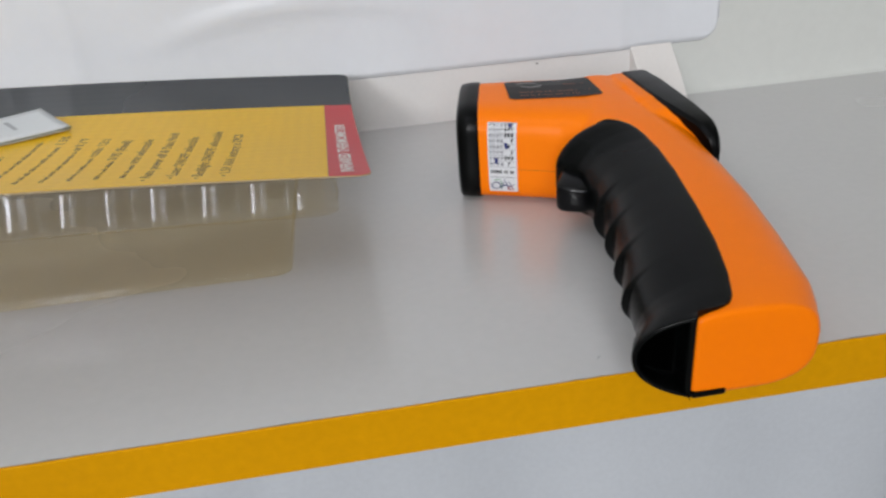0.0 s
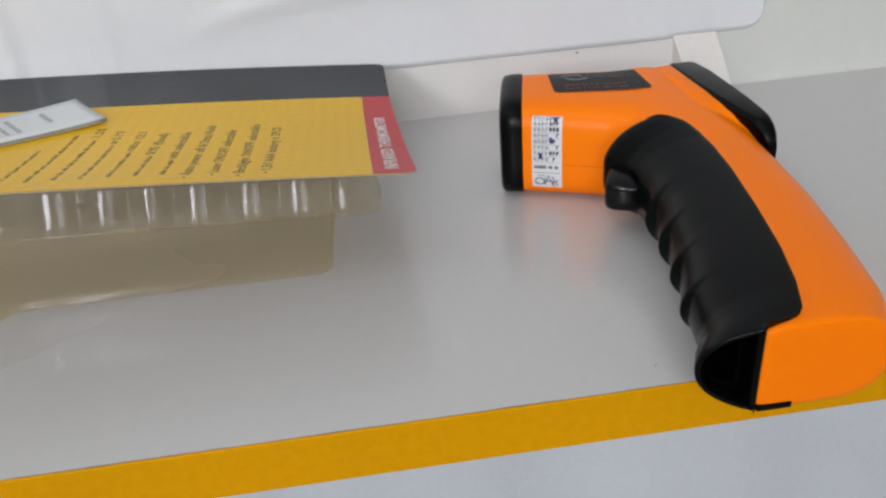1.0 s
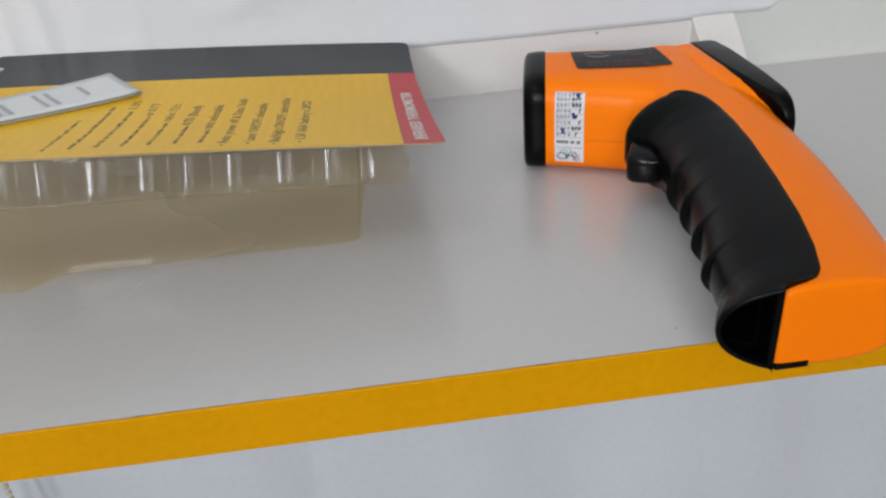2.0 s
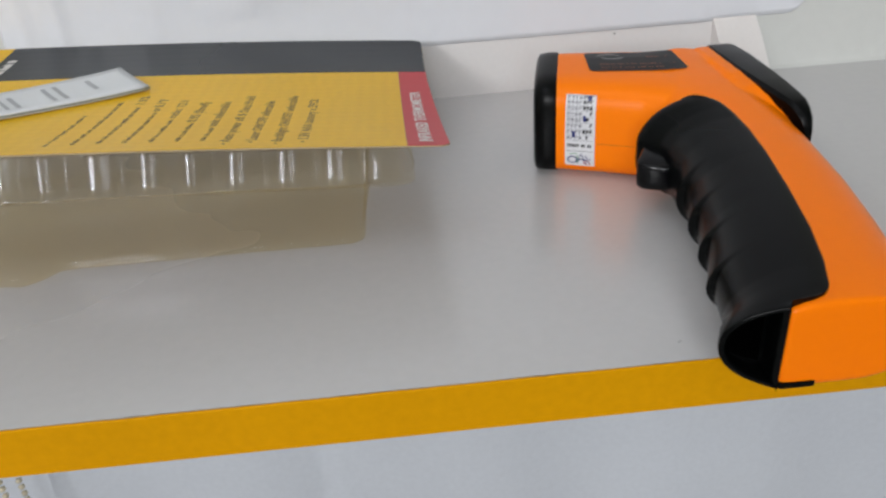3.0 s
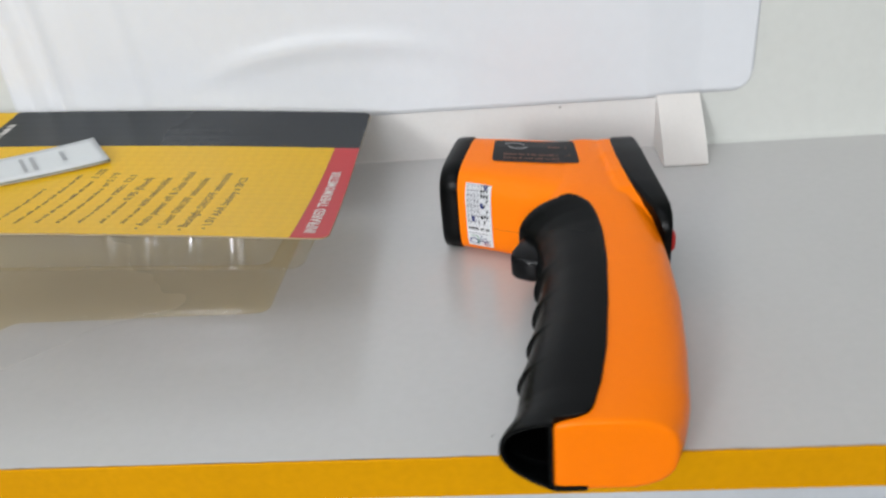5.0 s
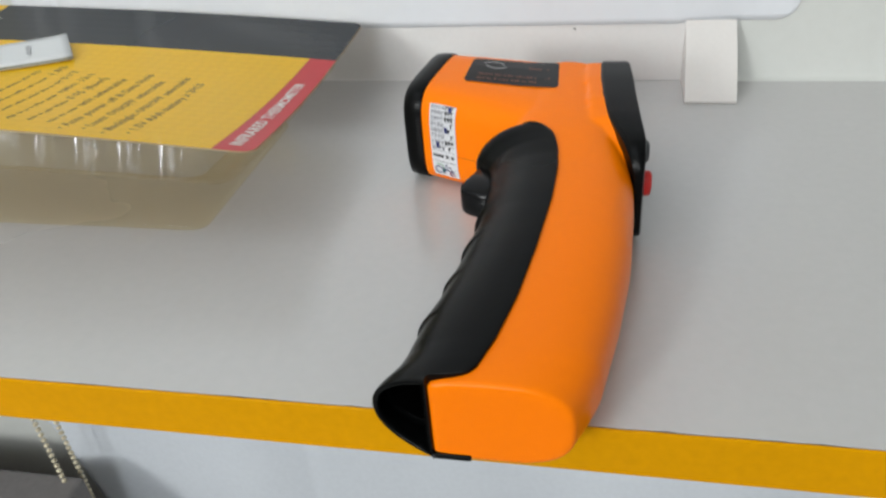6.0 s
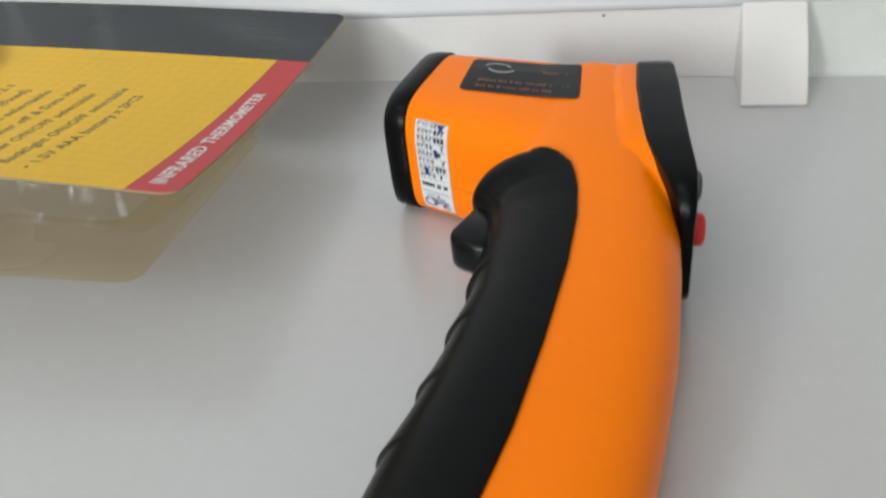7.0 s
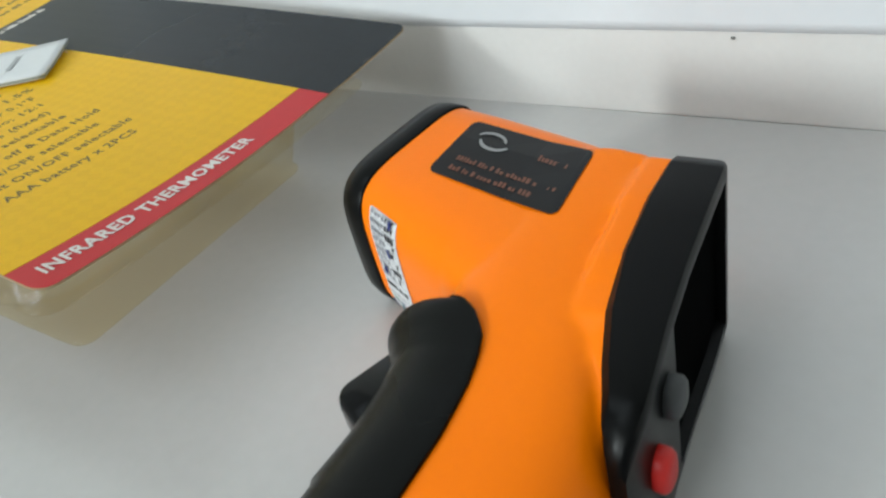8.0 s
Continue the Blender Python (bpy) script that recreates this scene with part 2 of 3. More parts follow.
def build_trim():
    """The low skirting along the back of the shelf; past the corner block it runs out into a soft cove."""
    prof = [(0.2548, 0.0), (0.2502, 0.0), (0.2502, 0.0297), (0.2505, 0.0302), (0.2548, 0.0302)]
    rings = []
    for i in range(71):
        x = -1.8 + 1.925 * i / 70
        w = 0.0003 * noise.noise((x * 9, 0, 0))
        rings.append([(x, y + w, z) for y, z in prof])
    structure(part("baseboard", loft(rings), TRIM, smooth=False), "cream glazed skirting along the back of the shelf", "baseboard")
    prof = [(0.2548, 0.0)] + [(0.2485 + 0.0062 * math.sin(k * math.pi / 24) ** 0.8, 0.055 * (1 - math.cos(k * math.pi / 24))) for k in range(13)]
    rings = [[(x, y, z) for y, z in prof[1:]] for x in np.linspace(0.1252, 1.6, 40)]
    structure(part("trim", loft(rings, caps=False, closed=False), WALL, smooth=True), "cream rounded cove between wall and shelf", "trim")


def build_shelf():
    """Board with a grey top, a raw core and an orange edge band with a chipped upper edge."""
    shelf = structure(new("shelf"), "grey laminated shelf board with an orange edge band", "shelf")
    part("core", box(-0.9, 0.9, 0.0009, 0.2500, -0.0178, -0.0008), CORE, shelf, "brown particle board core")
    n = 700
    top, band = [], []
    for i in range(n + 1):
        x = -0.9 + 1.8 * i / n
        chip = max(0.0, noise.noise((x * 40, 3.1, 0))) * 0.0003 + max(0.0, noise.noise((x * 170, 7.7, 0)) - 0.15) * 0.0006
        chip += 0.0007 * max(0.0, noise.noise((x * 420, 1.7, 0)) - 0.35)
        top.append([(x, 0.0011 + chip, -0.0008), (x, 0.0007 + chip, 0.0), (x, 0.2500, 0.0), (x, 0.2500, -0.0008)])
        dz = 0.00045 * abs(noise.noise((x * 60, 9.2, 0))) + 0.0005 * max(0.0, noise.noise((x * 330, 5.5, 0)) - 0.3)
        band.append([(x, 0.0007, -0.0180), (x, 0.0, -0.0178), (x, 0.0, -0.0007 - dz), (x, 0.0003, -0.0004 - dz), (x, 0.0008, -0.0003 - dz)])
    part("top_laminate", loft(top), LAMINATE, shelf, "smooth pale grey laminate")
    part("edge_band", loft(band), BAND, shelf, "orange plastic edge band with a chipped edge")


def build_wedge():
    """Small sloping ivory block between skirting and shelf."""
    ob = thing("corner_block", pose(0.1180, 0.2502, 0.0002), "small ivory plastic corner block against the skirting", "block")
    prof = []
    for i in range(9):
        k = i / 8
        prof.append((-0.0310 + 0.031 * k ** 1.5 * 0.55 + 0.0135 * k, 0.0012 + 0.0300 * k))
    ring = [(-0.0004, 0.0), (-0.0305, 0.0)] + prof + [(-0.0004, 0.0318)]
    rings = [[(x, y, z) for y, z in ring] for x in (-0.0122, 0.0122)]
    part("block_body", loft(rings), WEDGE, ob, bevel=0.0012)


def build_paper():
    """A white sheet that hangs on the wall above the skirting, its lower corner rounded and a little lifted."""
    def f(u, v):
        x = -0.278 + 0.438 * u
        z = 0.0303 + 0.42 * v
        r = 0.012
        dx = 0.16 - x
        if dx < r and z < 0.0303 + r:
            z = max(z, 0.0303 + r - math.sqrt(max(0.0, r * r - (r - dx) ** 2)))
        edge = min(1.0, (0.16 - x) / 0.05, (x + 0.278) / 0.05, (z - 0.0303) / 0.04)
        # lies over the skirting and falls back to the wall at both ends
        y = 0.2499 + 0.0039 * min(1.0, max(0.0, (x - 0.10) / 0.03, (-0.225 - x) / 0.05)) - edge * (0.0004 * noise.noise((x * 14, z * 9, 2)) + 0.0016 * max(0.0, noise.noise((x * 5, z * 3, 8))))
        y -= 0.0003 * max(0.0, 1 - math.hypot(0.16 - x, z - 0.031) / 0.02)
        # slack upright folds near the free end, and one long crease
        for at, deep in ((-0.266, 0.0020), (-0.247, 0.0024), (-0.197, 0.0010)):
            y -= deep * math.exp(-((x - at - 0.05 * (0.08 - z)) / 0.0055) ** 2)
        arch = 0.074 - 2.2 * (x + 0.075) ** 2
        y -= 0.0016 * math.exp(-((z - arch) / 0.006) ** 2) * math.exp(-((x + 0.08) / 0.07) ** 4)
        return (x, y, z)
    ob = part("paper_sheet", grid(240, 130, f), PAPER, smooth=True)
    s = ob.modifiers.new("thickness", "SOLIDIFY")
    s.thickness = 0.0001
    tagged(ob, "large white paper sheet hung flat on the wall", "paper")


def build_below():
    """What hangs and stands under the shelf: a white cloth, a bead chain and boxes in the shade."""
    def f(u, v):
        x = -1.1 + 1.8 * u
        y = 0.238 + 0.008 * noise.noise((x * 9, 0.3, 0)) + 0.007 * math.sin(x * 38 + 1.2 * noise.noise((x * 4, 1, 0))) * (1 if x < -0.15 else 0.3)
        z = -0.03 - v * (0.255 + 0.42 * min(1, max(0, (x + 0.37) / 0.07)))
        return (x, y + 0.01 * v * noise.noise((x * 12, v, 5)), z)
    ob = part("curtain", grid(260, 12, f), CLOTH, smooth=True)
    s = ob.modifiers.new("thickness", "SOLIDIFY")
    s.thickness = 0.0006
    tagged(ob, "white cloth hanging in soft folds under the shelf", "curtain")
    for k, (x, y) in enumerate(((-0.3447, 0.1936), (-0.345, 0.212))):
        bm = bmesh.new()
        for i in range(80):
            bmesh.ops.create_icosphere(bm, subdivisions=1, radius=0.0023, matrix=Matrix.Translation((x + 0.001 * math.sin(i * 0.05 + k), y, -0.03 - i * 0.0058)))
        c = part("bead_chain", bm, BEADS, smooth=True)
        tagged(c, "thin brass bead chain hanging below the shelf", "bead chain", "blind chains", "stuff")
    b = thing("storage_box", pose(-0.52, 0.15, -0.9), "dark grey box standing on the floor in shade", "box")
    part("box_body", box(-0.19, 0.19, -0.05, 0.05, 0, 0.585), DARK_BOX, b, bevel=0.004)
    b = thing("carton", pose(-0.46, 0.045, -0.9), "brown cardboard carton standing on the floor", "box")
    part("carton_body", box(-0.05, 0.05, -0.04, 0.04, 0, 0.525), BROWN_BOX, b, bevel=0.003)


def build_scratch():
    ob = part("scratch", grid(6, 1, lambda u, v: (0.0066 + 0.0014 * u, 0.0084 + 0.0018 * u + 0.00035 * v + 0.0005 * math.sin(4 * u), 0.00012)), INK_GREY)
    tagged(ob, "short dark scratch on the grey shelf top", "scratch")


build_room()
build_trim()
build_shelf()
build_wedge()
build_paper()
build_below()
build_scratch()
tagged(part("speck", box(0.0500, 0.0512, 0.2494, 0.2502, 0.0279, 0.0286), INK_GREY, bevel=0.0001), "tiny dark speck on the cream skirting", "speck")


# ---- infrared thermometer ----
AX, AY = math.cos(radians(13)), -math.sin(radians(13))
NOSE = (-10.4, 156.6)
# distance from the front, half width to the near side, to the far side, top
BARREL = [(0, 20.5, -21.5, 43.6), (2, 22, -22.5, 44.6), (9, 22.3, -22.3, 44.8), (25, 25.5, -22, 45.2), (45, 30, -21, 45.6), (60, 36, -20, 46.0), (77, 40, -19, 46.3)]
# y, left, right, top
HANDLE = [(163, 44, 64, 44.6), (156, 36, 68, 45.8), (140, 33, 69, 44.9), (125, 32, 71, 43.6), (110, 31, 75, 42.0), (100, 30.5, 77.5, 40.4), (88, 30, 78.3, 38.4), (75, 29.5, 78.3, 37.0), (50, 27, 77.2, 34.4), (25, 23, 74, 32.0), (0, 20, 69.5, 29.6), (-8, 18.5, 66.6, 28.8), (-15.5, 18.5, 63, 27.8)]
# first two finger ridges
RIDGES = (15.3, 33.2)
# y, left edge of the grip, its inner edge
GRIP = [(108.6, 21, 35), (107.4, 21, 38.6), (106, 20.8, 42.4), (104.2, 20.6, 45.6), (102.4, 21.4, 47.4), (100, 23.6, 49.4), (96, 26.4, 50.8), (90, 27.4, 52.0), (79, 27.8, 52.6), (62, 27.2, 51.8), (38, 23.6, 49.0), (16, 18.8, 45.6), (0, 16, 41.8), (-5, 14.2, 40.0), (-8, 12.9, 39.0), (-10.5, 11.8, 38.0), (-12.2, 11.2, 36.4), (-13.3, 10.9, 34.2), (-14.0, 10.7, 31.0), (-14.3, 10.6, 26.0), (-15.9, 10.2, 25.7), (-16.5, 10.2, 25.7)]


def barrel_ring(s, grow=0.0, n=4.4, count=48, low=0.0):
    near, far, top = lerp(BARREL, s)
    mid, half = (near + far) / 2, (near - far) / 2 + grow
    h = (top - low) / 2 + grow
    ring = []
    for c, q in super_ring(n, count):
        w = mid + half * c
        lean = 1 - 0.0021 * (w + 15)
        ring.append(((NOSE[0] + AX * s + AY * w) * MM, (NOSE[1] + AY * s - AX * w) * MM, (low + (h - grow + h * q) * lean) * MM))
    return ring


def handle_ring(y, grow=0.0, n=2.9, count=48, left=None, clamp=None, low=0.0):
    xl, xr, top = lerp(HANDLE, y)
    if left is not None:
        xl = left
    mid, half, h = (xl + xr) / 2, (xr - xl) / 2 + grow, (top - low) / 2 + grow
    ring = []
    for c, q in super_ring(n, count):
        x = mid + half * c
        if clamp is not None:
            x = min(x, clamp)
        ring.append((x * MM, y * MM, (low + (top - low) / 2 + h * q) * MM))
    return ring


def wrap(ob, target, offset):
    """Lay a thin print onto the housing."""
    m = ob.modifiers.new("wrap", "SHRINKWRAP")
    m.target, m.wrap_method, m.offset, m.wrap_mode = target, "NEAREST_SURFACEPOINT", offset, "ABOVE_SURFACE"


def build_thermometer():
    gun = thing("infrared_thermometer", pose(0, 0, 0.0003), "orange and black pistol-shaped infrared thermometer lying on the shelf", "thermometer")
    # housing: barrel and handle grown together
    back = []
    bm = loft([barrel_ring(s) for s in (7, 9, 13, 18, 25, 32, 38, 45, 52, 60, 67, 72)])
    for y in (156.5, 154, 145, 135, 125, 115, 105, 95, 85, 75, 62, 50, 37, 25, 12, 0, -3.5, -8, -11, -14, -15.8):
        back.append(handle_ring(y, left=18.5 if y < -4 else lerp(HANDLE, y)[0] + 4.5 * min(1.0, max(0.0, (112 - y) / 20))))
        if y < -4:
            back[-1] = [(max(x, 25.9 * MM), yy, z) for x, yy, z in back[-1]]
    loft(back, bm)
    # y, front foot, rear edge, top, how far the front edge sinks
    collar = ((154.6, 58.5, 66.6, 45.8, 0), (140, 58.9, 66.8, 45.7, 0), (122, 60.0, 68.4, 44.5, 0), (110, 61.5, 71.0, 42.8, 1.0), (103, 63.0, 73.0, 40.4, 2.5), (96, 64.5, 75.0, 36.5, 4.0), (90, 66.0, 76.0, 32.0, 5.0))
    loft([[(x * MM, y * MM, z * MM) for x, z in ((a, 28), (b, 28), (b, t), (a + 1.5, t - d))] for y, a, b, t, d in collar], bm)
    housing = part("housing", bm, ORANGE, gun, "glossy orange plastic housing", smooth=True)
    r = housing.modifiers.new("join", "REMESH")
    r.mode, r.voxel_size, r.use_smooth_shade = "VOXEL", 0.0008, True
    s = housing.modifiers.new("soften", "SMOOTH")
    s.factor, s.iterations = 0.5, 6

    # front cap with its dark opening
    bm = loft([barrel_ring(s, g) for s, g in ((0, -2.2), (0.5, -0.6), (1.6, 0.3), (5, 0.55), (9.2, 0.55), (9.7, 0.2), (9.8, -1.5))])
    for f in [f for f in bm.faces if len(f.verts) > 8]:
        if f.calc_center_median().x < (NOSE[0] + 3) * MM:
            bmesh.ops.inset_region(bm, faces=[f], thickness=0.004)
            bmesh.ops.translate(bm, verts=f.verts, vec=(AX * 0.006, AY * 0.006, 0))
    part("front_cap", bm, BLACK, gun, "black plastic front cap", smooth=True)

    build_rear(gun)
    build_grip(gun)
    build_prints(gun, housing)


def build_rear(gun):
    """Black rear panel: a sloping plate with a sunk screen and two buttons."""
    # y, front border, rear edge, bottom, top
    rows = [(156.9, 66, 73, 4, 42.6), (156.4, 65.2, 74.2, 2.6, 44.8), (155.2, 64.6, 75.0, 2, 46.0), (152.5, 64.4, 75.5, 1.5, 46.4), (140, 64.6, 76.5, 0.6, 46.4), (124, 65.9, 77.5, 0.5, 45.4), (110, 68.7, 78.8, 0.6, 44.0), (100, 72.0, 80.0, 1, 42.3), (95, 74.0, 80.5, 2.0, 41.2), (91, 75.4, 80.4, 4, 39.4), (88, 76.8, 80.1, 6, 37.0), (86, 78.0, 79.7, 9, 33)]
    cols = [[(q[0], q[k]) for q in rows] for k in (1, 2, 3, 4)]
    def section(y, sunk):
        """Cross-section of the cap at y, with a rim of 3 mm round the sunk window of the display."""
        a, b, lo, hi = (lerp(c, y)[0] for c in cols)
        b += 1.2
        r = min(1.4, (hi - lo) / 5)
        pts = [(a, lo + r), (a + r, lo), (b - r, lo), (b - 0.3 * r, lo + 0.3 * r), (b, lo + r)]
        pts += [(b, lo + 3.4), (b - sunk, lo + 4.0), (b - sunk, hi - 4.0), (b, hi - 3.4)] if sunk > -1 else []
        pts += [(b, hi - r), (b - 0.3 * r, hi - 0.3 * r), (b - r, hi), (a + r, hi), (a, hi - r)]
        return [(x * MM, y * MM, z * MM) for x, z in pts]
    steps = [(r[0], 0.0) for r in rows if r[0] > 152.4] + [(152.0, 0.0), (151.6, 2.6)] + [(y, 2.6) for y in (149, 145, 140, 135, 130, 124, 118, 112.4)]
    steps += [(112.0, 0.0), (110, 0.0)] + [(r[0], 0.0) for r in rows if r[0] < 109]
    rear = part("rear_cap", loft([section(y, d) for y, d in steps]), BLACK, gun, "black plastic rear cap around the display", smooth=True)
    rear.data.set_sharp_from_angle(angle=radians(38))
    # dark glass at the bottom of the window
    bm = bmesh.new()
    for y0, y1 in zip((112.9, 120, 130, 140, 146), (120, 130, 140, 146, 151.2)):
        q = []
        for y, up in ((y0, 0), (y1, 0), (y1, 1), (y0, 1)):
            b, lo, hi = (lerp(c, y)[0] for c in cols[1:])
            q.append(bm.verts.new(((b - 0.9) * MM, y * MM, (hi - 4.5 if up else lo + 4.5) * MM)))
        bm.faces.new(q)
    part("display", bm, HOLLOW, rear, "dark switched-off display")
    for name, y, z, ry, rz, mat, text in (("mode_button", 105.5, 31, 3.6, 4.0, GREY_BUTTON, "dark grey rubber button"), ("laser_button", 96.5, 23, 3.1, 4.7, RED_BUTTON, "red oval rubber button")):
        x = lerp(cols[1], y)[0]
        rings = []
        for k, g in ((-1.0, 1.0), (3.1, 1.0), (3.8, 0.86), (4.15, 0.6), (4.25, 0.2)):
            rings.append([((x + k) * MM, (y + ry * g * p) * MM, (z + rz * g * q) * MM) for p, q in super_ring(2.4, 24)])
        part(name, loft(rings), mat, rear, text, smooth=True)


def build_grip(gun):
    """Rubber grip that wraps the front of the handle, with finger ridges, trigger and open foot."""
    rings, ys = [], list(np.linspace(108.6, -15.6, 190))
    for y in ys:
        left, inner = lerp(GRIP, y)
        e = max(0.0, (y - 105.6) / 3.05)
        ring = handle_ring(max(y, -15.5), 0.9, 2.1, 72, left, inner, 0.0)
        ring = [(x, y * MM, z) for x, _, z in ring]
        if e > 0:
            f = math.sqrt(max(0.0, 1 - e ** 2.2))
            ring = [((33 + (x / MM - 33) * f ** 0.5) * MM, yy, (26 + (z / MM - 26) * (0.35 + 0.65 * f)) * MM) for x, yy, z in ring]
        if y > 96:
            k = 0.32 * min(1.0, (y - 96) / 6)
            ring = [(max(x, (left + k * max(0.0, z / MM - 26)) * MM), yy, z) for x, yy, z in ring]
        if y > 84:
            cut = min(1.0, (y - 84) / 6)
            hood = 25 - 16 * min(1.0, max(0.0, (y - 93.5) / 5))
            ring = [(max(x, (left + cut * max(0.0, 28 - left + 3) * min(1.0, max(0.0, (hood - z / MM) / 4))) * MM), yy, z) for x, yy, z in ring]
        if 6 < y < 80:
            d = ((y - RIDGES[0]) / (RIDGES[1] - RIDGES[0])) % 1.0
            swell = 0.55 - 2.4 * (max(0.0, 1 - d / 0.8) ** 1.6 if d < 0.92 else ((d - 0.92) / 0.08) ** 1.5)
            swell *= min(1, max(0.0, (y - RIDGES[0] + 3) / 3)) * min(1, (80 - y) / 5)
            top = lerp(HANDLE, y)[2]
            ring = [(x + swell * MM * max(0.0, 1 - (x / MM - left) / 8) ** 1.2 * max(0.0, 1 - abs(z / MM / top - 0.42) / 0.6), yy, z) for x, yy, z in ring]
        rings.append(ring)
    # rounded rim of the open foot; near-black end face stands for the shade inside
    left, inner = lerp(GRIP, -16.5)
    for y, g in ((-15.85, 0.985), (-15.95, 0.955), (-15.9, 0.92), (-15.5, 0.895), (-14.4, 0.88), (-12, 0.865), (-9, 0.85), (-6, 0.83)):
        ring = handle_ring(-15.5, 0.9, 2.1, 72, left, inner, 0.0)
        rings.append([(min(25.7 + (x / MM - 25.7) * g, 25.7 if g > 0.9 else 24.3) * MM, y * MM, (14 + (z / MM - 14) * g) * MM) for x, _, z in ring])
    # the end leans back towards the fingers
    rings = [[(x, yy + 0.25 * max(0.0, 0.0257 - x) * min(1.0, max(0.0, (-4 - yy / MM) / 10)), z) for x, yy, z in ring] for ring in rings]
    grip = part("grip", loft(rings), [RUBBER, HOLLOW], gun, "black rubber grip with finger ridges and an open foot", smooth=True)
    for p in grip.data.polygons:
        if len(p.vertices) > 8 and p.center.y < 0:
            p.material_index = 1
    bv = grip.modifiers.new("round", "SMOOTH")
    bv.factor, bv.iterations = 0.5, 1
    part("door_latch", box(0.0262, 0.0362, -0.0164, -0.012, 0.0002, 0.0022), BLACK, gun, "small black latch of the battery door", bevel=0.0005)
    # trigger
    plan = [(38, 107), (26.5, 107.5), (24.0, 104.8), (20.4, 98.2), (17.0, 92.0), (16.7, 90.2), (17.3, 88.6), (18.8, 87.2), (24.5, 84.6), (38, 84)]
    rings = []
    for z, k in ((12.3, 0.84), (12.8, 0.93), (14, 0.99), (16.5, 1.0), (19.5, 1.0), (22.0, 1.0), (23.4, 0.97), (24.0, 0.90)):
        rings.append([((30 + (x - 30) * k) * MM, (94 + (y - 94) * k) * MM, (z + 0.16 * (y - 91) * (z > 18)) * MM) for x, y in plan])
    part("trigger", loft(rings), GLOSS_BLACK, gun, "glossy black plastic trigger", smooth=True)


def build_prints(gun, housing):
    # dark plate on the upper side of the barrel
    def top(a, b, lift):
        u, v = (a - 20.6) / 40.8, (b + 13.0) / 19.6
        return ((12.3 + 36.2 * u - 2.0 * v + 2.8 * u * v) * MM, (163.4 - 9.5 * u - 21.4 * v - 1.5 * u * v) * MM, 0.0470 + lift)
    def slab(pts, lift, name, mat, parent, label="", offset=0.0003):
        bm = bmesh.new()
        f = bm.faces.new([bm.verts.new(top(a, b, lift)) for a, b in pts])
        bmesh.ops.triangulate(bm, faces=[f])
        bmesh.ops.subdivide_edges(bm, edges=bm.edges, cuts=2, use_grid_fill=True)
        ob = part(name, bm, mat, parent, label)
        wrap(ob, housing, offset)
        return ob
    plate = slab(rounded(20.6, 61.4, -13.0, 6.6, 2.2), 0.0, "name_plate", LABEL, gun, "dark plate with faint rust-coloured print")
    rng = random.Random(3)
    for a, b, long, high in ((26, -0.4, 31, 1.5), (26, 2.8, 27, 1.5), (48, -7.6, 9, 1.8)):
        bm, x = bmesh.new(), a
        while x < a + long:
            w = rng.uniform(0.6, 1.1)
            y = b + (0.5 if rng.random() < 0.5 else 0.0)
            bm.faces.new([bm.verts.new(top(p, q, 0)) for p, q in ((x, y), (x + w, y), (x + w, b + high), (x, b + high))])
            x += w + (0.35 if rng.random() < 0.8 else 1.1)
        wrap(part("print_line", bm, PRINT_RUST, plate), housing, 0.0005)
    for k in (-1, 1):
        arc = [(32 + k * 0.9 + 5.4 * math.cos(radians(q)), -7.4 + 3.0 * math.sin(radians(q))) for q in range(20 if k > 0 else 200, 171 if k > 0 else 351, 15)]
        inner = [(32 + k * 0.9 + (a - 32 - k * 0.9) * 0.84, -7.4 + (b + 7.4) * 0.68) for a, b in arc]
        slab(arc + inner[::-1], 0.0, "emblem", PRINT_GREY, plate, offset=0.0005)

    # moulding seams of the two housing halves
    def seam(name, pts):
        bm = bmesh.new()
        vs = [[bm.verts.new((x * MM, y * MM, z * MM + d)) for d in (-0.00012, 0.00012)] for x, y, z in pts]
        for a, b in zip(vs, vs[1:]):
            bm.faces.new((a[0], b[0], b[1], a[1]))
        wrap(part(name, bm, SEAM, gun, "thin dark moulding seam"), housing, 0.00012)
    seam("seam", [(-1 + 26 * k, 133 - 16 * k, 17.0) for k in np.linspace(0, 1, 14)])

    # white inspection sticker on the flank
    def side(a, z):
        # a runs along the barrel, z up
        near = lerp(BARREL, 14 + a)[0] + 1.0
        return ((NOSE[0] + AX * (14.0 + a) + AY * near) * MM, (NOSE[1] + AY * (14.0 + a) - AX * near) * MM, z * MM)
    def tag(a0, a1, z0, z1, name, mat, parent, label="", offset=0.0002, nx=6, nz=14):
        ob = part(name, grid(nx, nz, lambda u, v: side(a0 + (a1 - a0) * u, z0 + (z1 - z0) * v)), mat, parent, label, smooth=True)
        wrap(ob, housing, offset)
        return ob
    sticker = tag(-0.6, 11.8, 5.0, 39.6, "inspection_sticker", STICKER, gun, "white paper sticker with a printed table")
    rng = random.Random(7)
    def bars(name, mat, quads):
        bm = bmesh.new()
        for a0, a1, z0, z1 in quads:
            bm.faces.new([bm.verts.new(side(a, z)) for a, z in ((a0, z0), (a1, z0), (a1, z1), (a0, z1))])
        wrap(part(name, bm, mat, sticker), housing, 0.0004)
    # eight rows: four grey columns, then bolder marks, ruled apart
    for i in range(8):
        z = 37.1 - i * 2.65
        small, bold = [], []
        for a in (0.3, 1.9, 3.5, 5.1):
            small += [(a, a + 0.42, z, z + 1.5), (a + 0.62, a + 1.0, z + rng.choice((0, 0.8)), z + 1.5)]
